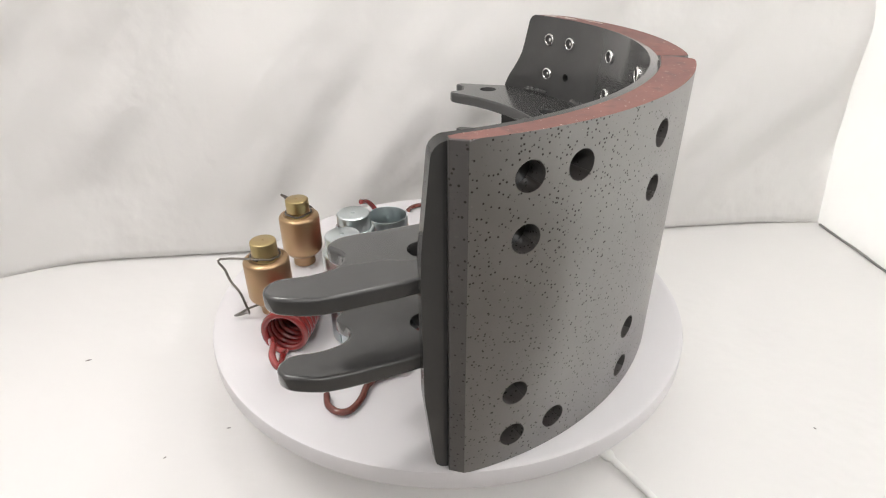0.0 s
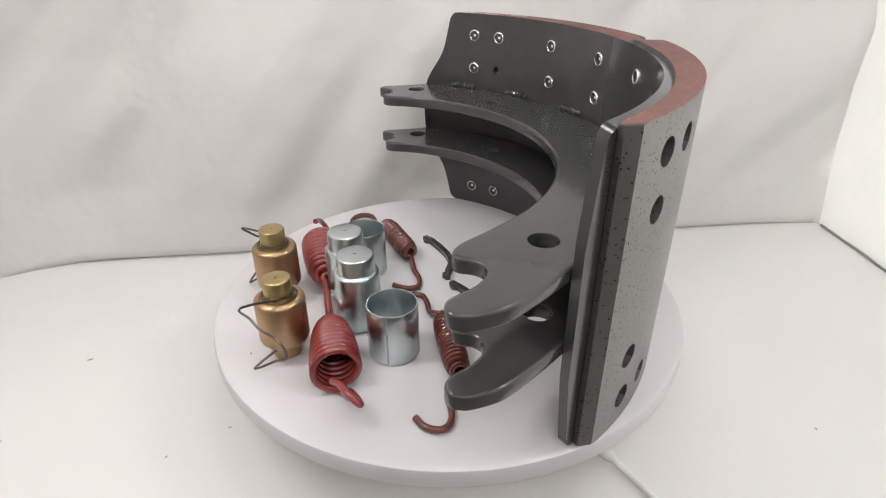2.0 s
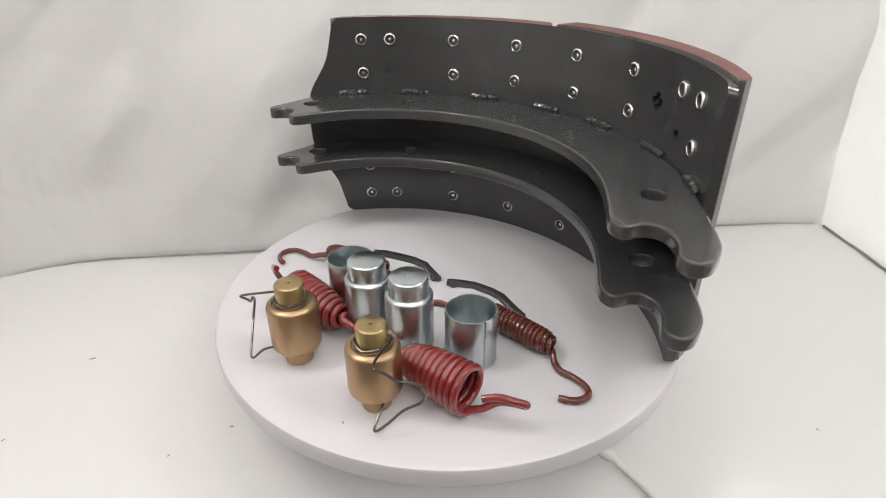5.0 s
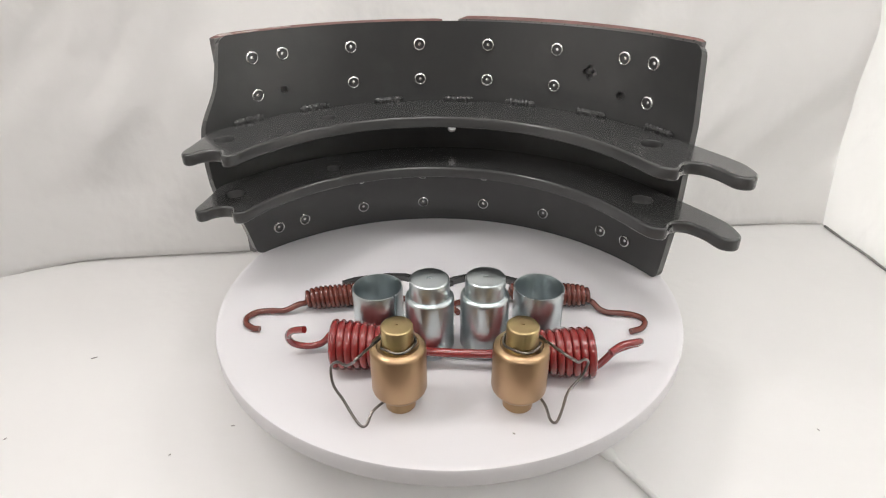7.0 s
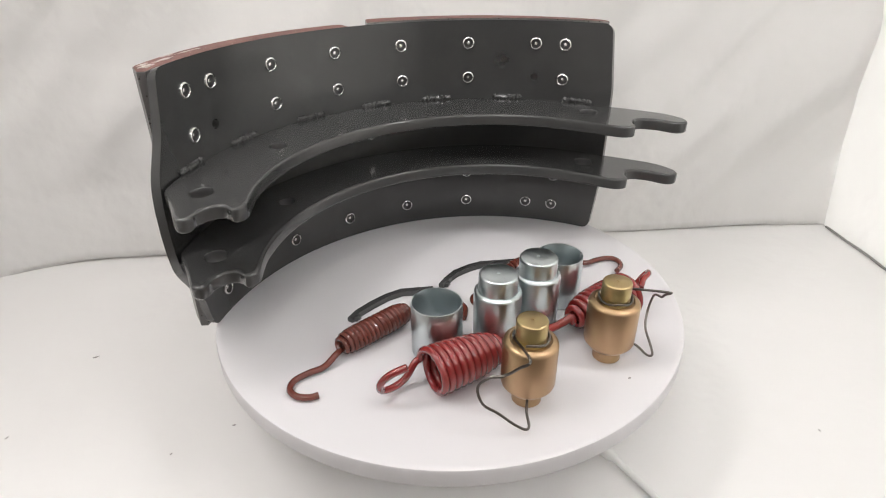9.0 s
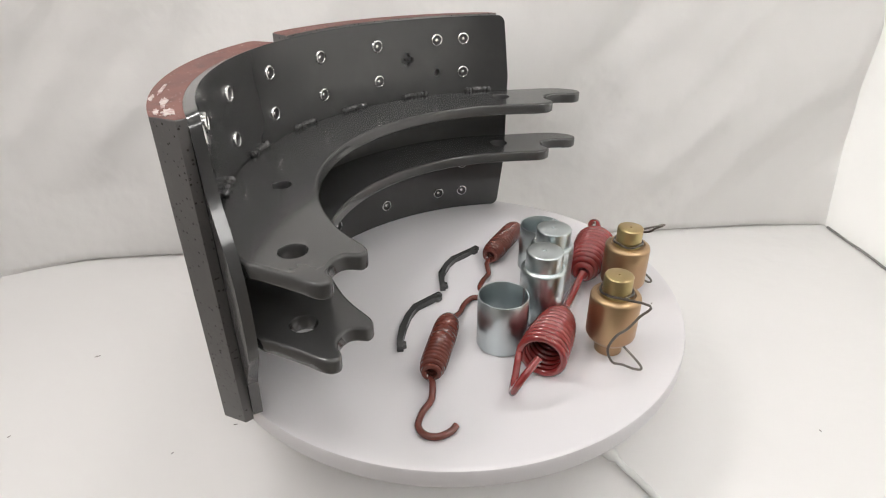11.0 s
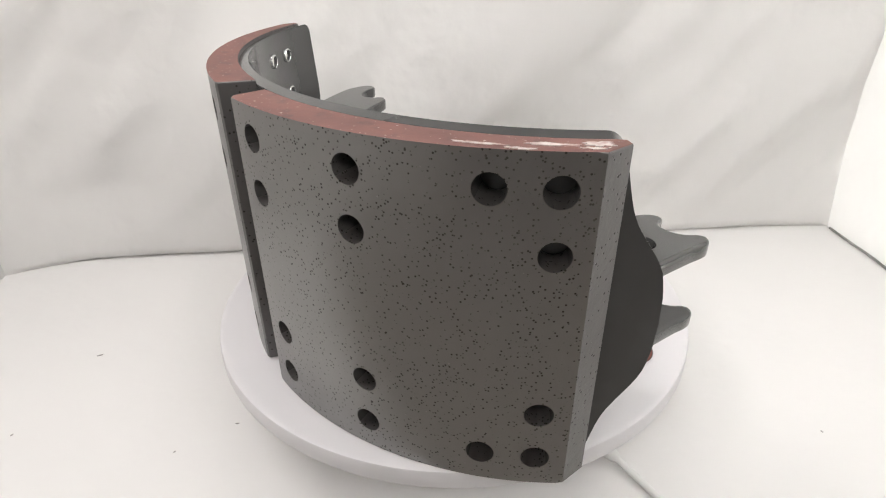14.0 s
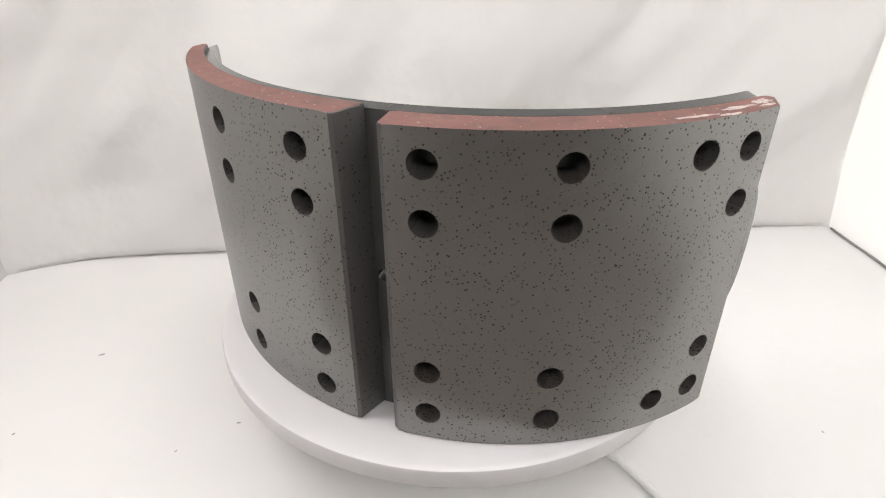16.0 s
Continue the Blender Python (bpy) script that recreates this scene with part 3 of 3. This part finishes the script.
def clip_bar(points):
    cx, cy = points[1][0], points[1][1]
    p = thing("retainer_clip", cx, cy, 0, "small bent black steel retainer strip lying on the disc", "clip", "retainer clips")
    v = [Vector((x - cx, y - cy, 0)) for x, y in points]
    half, h = 0.0021, 0.0046
    left, right = [], []
    for i, q in enumerate(v):
        d = (v[min(i + 1, len(v) - 1)] - v[max(i - 1, 0)]).normalized()
        w = Vector((-d.y, d.x, 0)) * half
        left.append((q + w).xy[:])
        right.append((q - w).xy[:])
    part("strip", slab(left + right[::-1], 0.0002, h, 0.0009, 2), BLACK, p)
    for i, u in ((0, 0.55), (len(v) - 2, 0.55)):
        d = (v[i + 1] - v[i]).normalized()
        w = Vector((-d.y, d.x, 0))
        q = v[i].lerp(v[i + 1], u) - w * (half + 0.0006)
        box = [(q + d * sx * 0.0032 + w * sy * 0.0014).xy[:] for sx, sy in ((-1, 1), (-0.6, -1), (0.6, -1), (1, 1))]
        part("tab", slab(box, 0.0002, 0.0038, 0.0006, 2), BLACK, p)


pin(0.0096, -0.0705)
pin(0.0416, -0.0587)
bushing(0.0709, -0.0325, -7)
bushing(-0.0283, -0.0645, -25)
roller(0.0731, -0.1012, (40, 1, (0.0258, -0.0134, 0.0520), (0.0285, -0.0082, 0.0465), (0.0309, -0.0027, 0.0407), (0.0335, 0.0060, 0.0365), (0.0355, 0.0111, 0.0302),
                         (0.0330, 0.0100, 0.0210), (0.0273, 0.0019, 0.0150), (0.0258, -0.0070, 0.0095), (0.0240, -0.0135, 0.0060), (0.0205, -0.0125, 0.0058), (0.0165, -0.0065, 0.0095), (0.0105, -0.0005, 0.0112)))
roller(0.0094, -0.1220, (-160, -1, (-0.0115, -0.0246, 0.0505), (-0.0160, -0.0215, 0.0440), (-0.0225, -0.0180, 0.0375), (-0.0295, -0.0150, 0.0355), (-0.0350, -0.0130, 0.0285),
                         (-0.0330, -0.0160, 0.0190), (-0.0255, -0.0200, 0.0140), (-0.0185, -0.0240, 0.0085), (-0.0125, -0.0268, 0.0052), (-0.0095, -0.0255, 0.0056), (-0.0085, -0.0190, 0.0095), (-0.0040, -0.0095, 0.0112)))
big_spring()
small_spring((0.0460, -0.0015, 0.0091), (0.1012, 0.0092, 0.0091),
             [(0.0390, -0.0046, 0.0060), (0.0320, -0.0111, 0.0030), (0.0210, -0.0136, 0.0025), (0.0120, -0.0176, 0.0024), (0.0105, -0.0246, 0.0024), (0.0160, -0.0296, 0.0024)],
             [(0.1045, 0.0066, 0.0060), (0.1095, 0.0037, 0.0034), (0.1160, 0.0025, 0.0026), (0.1245, 0.0047, 0.0024), (0.1328, 0.0051, 0.0024), (0.1385, 0.0028, 0.0024), (0.1406, -0.0025, 0.0024), (0.1383, -0.0095, 0.0024), (0.1318, -0.0150, 0.0024)])
small_spring((-0.0895, -0.0552, 0.0091), (-0.0400, -0.0300, 0.0091),
             [(-0.0932, -0.0602, 0.0065), (-0.1010, -0.0658, 0.0036), (-0.1110, -0.0678, 0.0026), (-0.1196, -0.0722, 0.0024), (-0.1224, -0.0795, 0.0024), (-0.1187, -0.0860, 0.0024), (-0.1117, -0.0888, 0.0024), (-0.1066, -0.0884, 0.0024)],
             [(-0.0345, -0.0286, 0.0060), (-0.0230, -0.0260, 0.0034), (-0.0122, -0.0216, 0.0026), (-0.0015, -0.0214, 0.0024), (0.0020, -0.0285, 0.0024), (-0.0006, -0.0368, 0.0024), (-0.0028, -0.0402, 0.0024)])
clip_bar([(-0.0064, 0.0032), (0.0003, 0.0098), (0.0090, 0.0180), (0.0231, 0.0226), (0.0326, 0.0250), (0.0475, 0.0218), (0.0606, 0.0210)])
clip_bar([(-0.0785, -0.0205), (-0.0718, -0.0140), (-0.0610, -0.0060), (-0.0485, -0.0002), (-0.0370, 0.0040), (-0.0236, 0.0003), (-0.0130, 0.0004)])

# ---- lint on the cloth ----
def lint():
    rng = random.Random(5)
    bm = bmesh.new()
    for x, y, a, ln in ((-0.2955, 0.0060, 0.5, 0.0024), (-0.1551, -0.0675, 0.2, 0.0014), (-0.3117, -0.0813, 1.1, 0.0012), (-0.1897, -0.0940, 0.9, 0.0010), (0.2613, -0.0674, 2.0, 0.0010)):
        d = Vector((math.cos(a), math.sin(a), 0)) * ln
        w = Vector((-d.y, d.x, 0)) * 0.22
        c = Vector((x, y, FLOOR + 0.0018))
        low = [bm.verts.new(c + q) for q in (-d, w * rng.uniform(0.6, 1.2), d, -w)]
        high = [bm.verts.new(v.co * 1 + Vector((0, 0, 0.0007))) for v in low]
        for k in range(4):
            bm.faces.new((low[k], low[(k + 1) % 4], high[(k + 1) % 4], high[k]))
        bm.faces.new(low[::-1])
        bm.faces.new(high)
    tagged(part("lint", bm, LINT), "tiny grey lint specks on the white cloth", "lint", kind="stuff")


lint()
speck = thing("lint_speck", 0.0761, -0.1245, 0.0, "single tiny dark lint speck on the white disc", "lint")
part("fibre", tube(smooth_path([(-0.0007, 0, 0.0004), (0, 0.0002, 0.0004), (0.0007, -0.0001, 0.0004)], 3), 0.0004, 6), LINT, speck)


# ---- what turns ----
def turn_at(t):
    """The disc's angle at t, gliding through TURN."""
    ts, vs = [q[0] for q in TURN], [q[1] for q in TURN]
    i = min(max(k for k in range(len(ts)) if ts[k] <= t + 1e-9), len(ts) - 2)

    def rate(k):
        a, b = max(k - 1, 0), min(k + 1, len(ts) - 1)
        return (vs[b] - vs[a]) / (ts[b] - ts[a])
    h = ts[i + 1] - ts[i]
    u = (t - ts[i]) / h
    return ((2 * u ** 3 - 3 * u * u + 1) * vs[i] + (u ** 3 - 2 * u * u + u) * h * rate(i)
            + (3 * u * u - 2 * u ** 3) * vs[i + 1] + (u ** 3 - u * u) * h * rate(i + 1))


def motions():
    for ob, base in MOVING:
        walk(ob, [(k * 0.25, pose(0, 0, 0, 0, 0, turn_at(k * 0.25)) @ base) for k in range(65)])


motions()
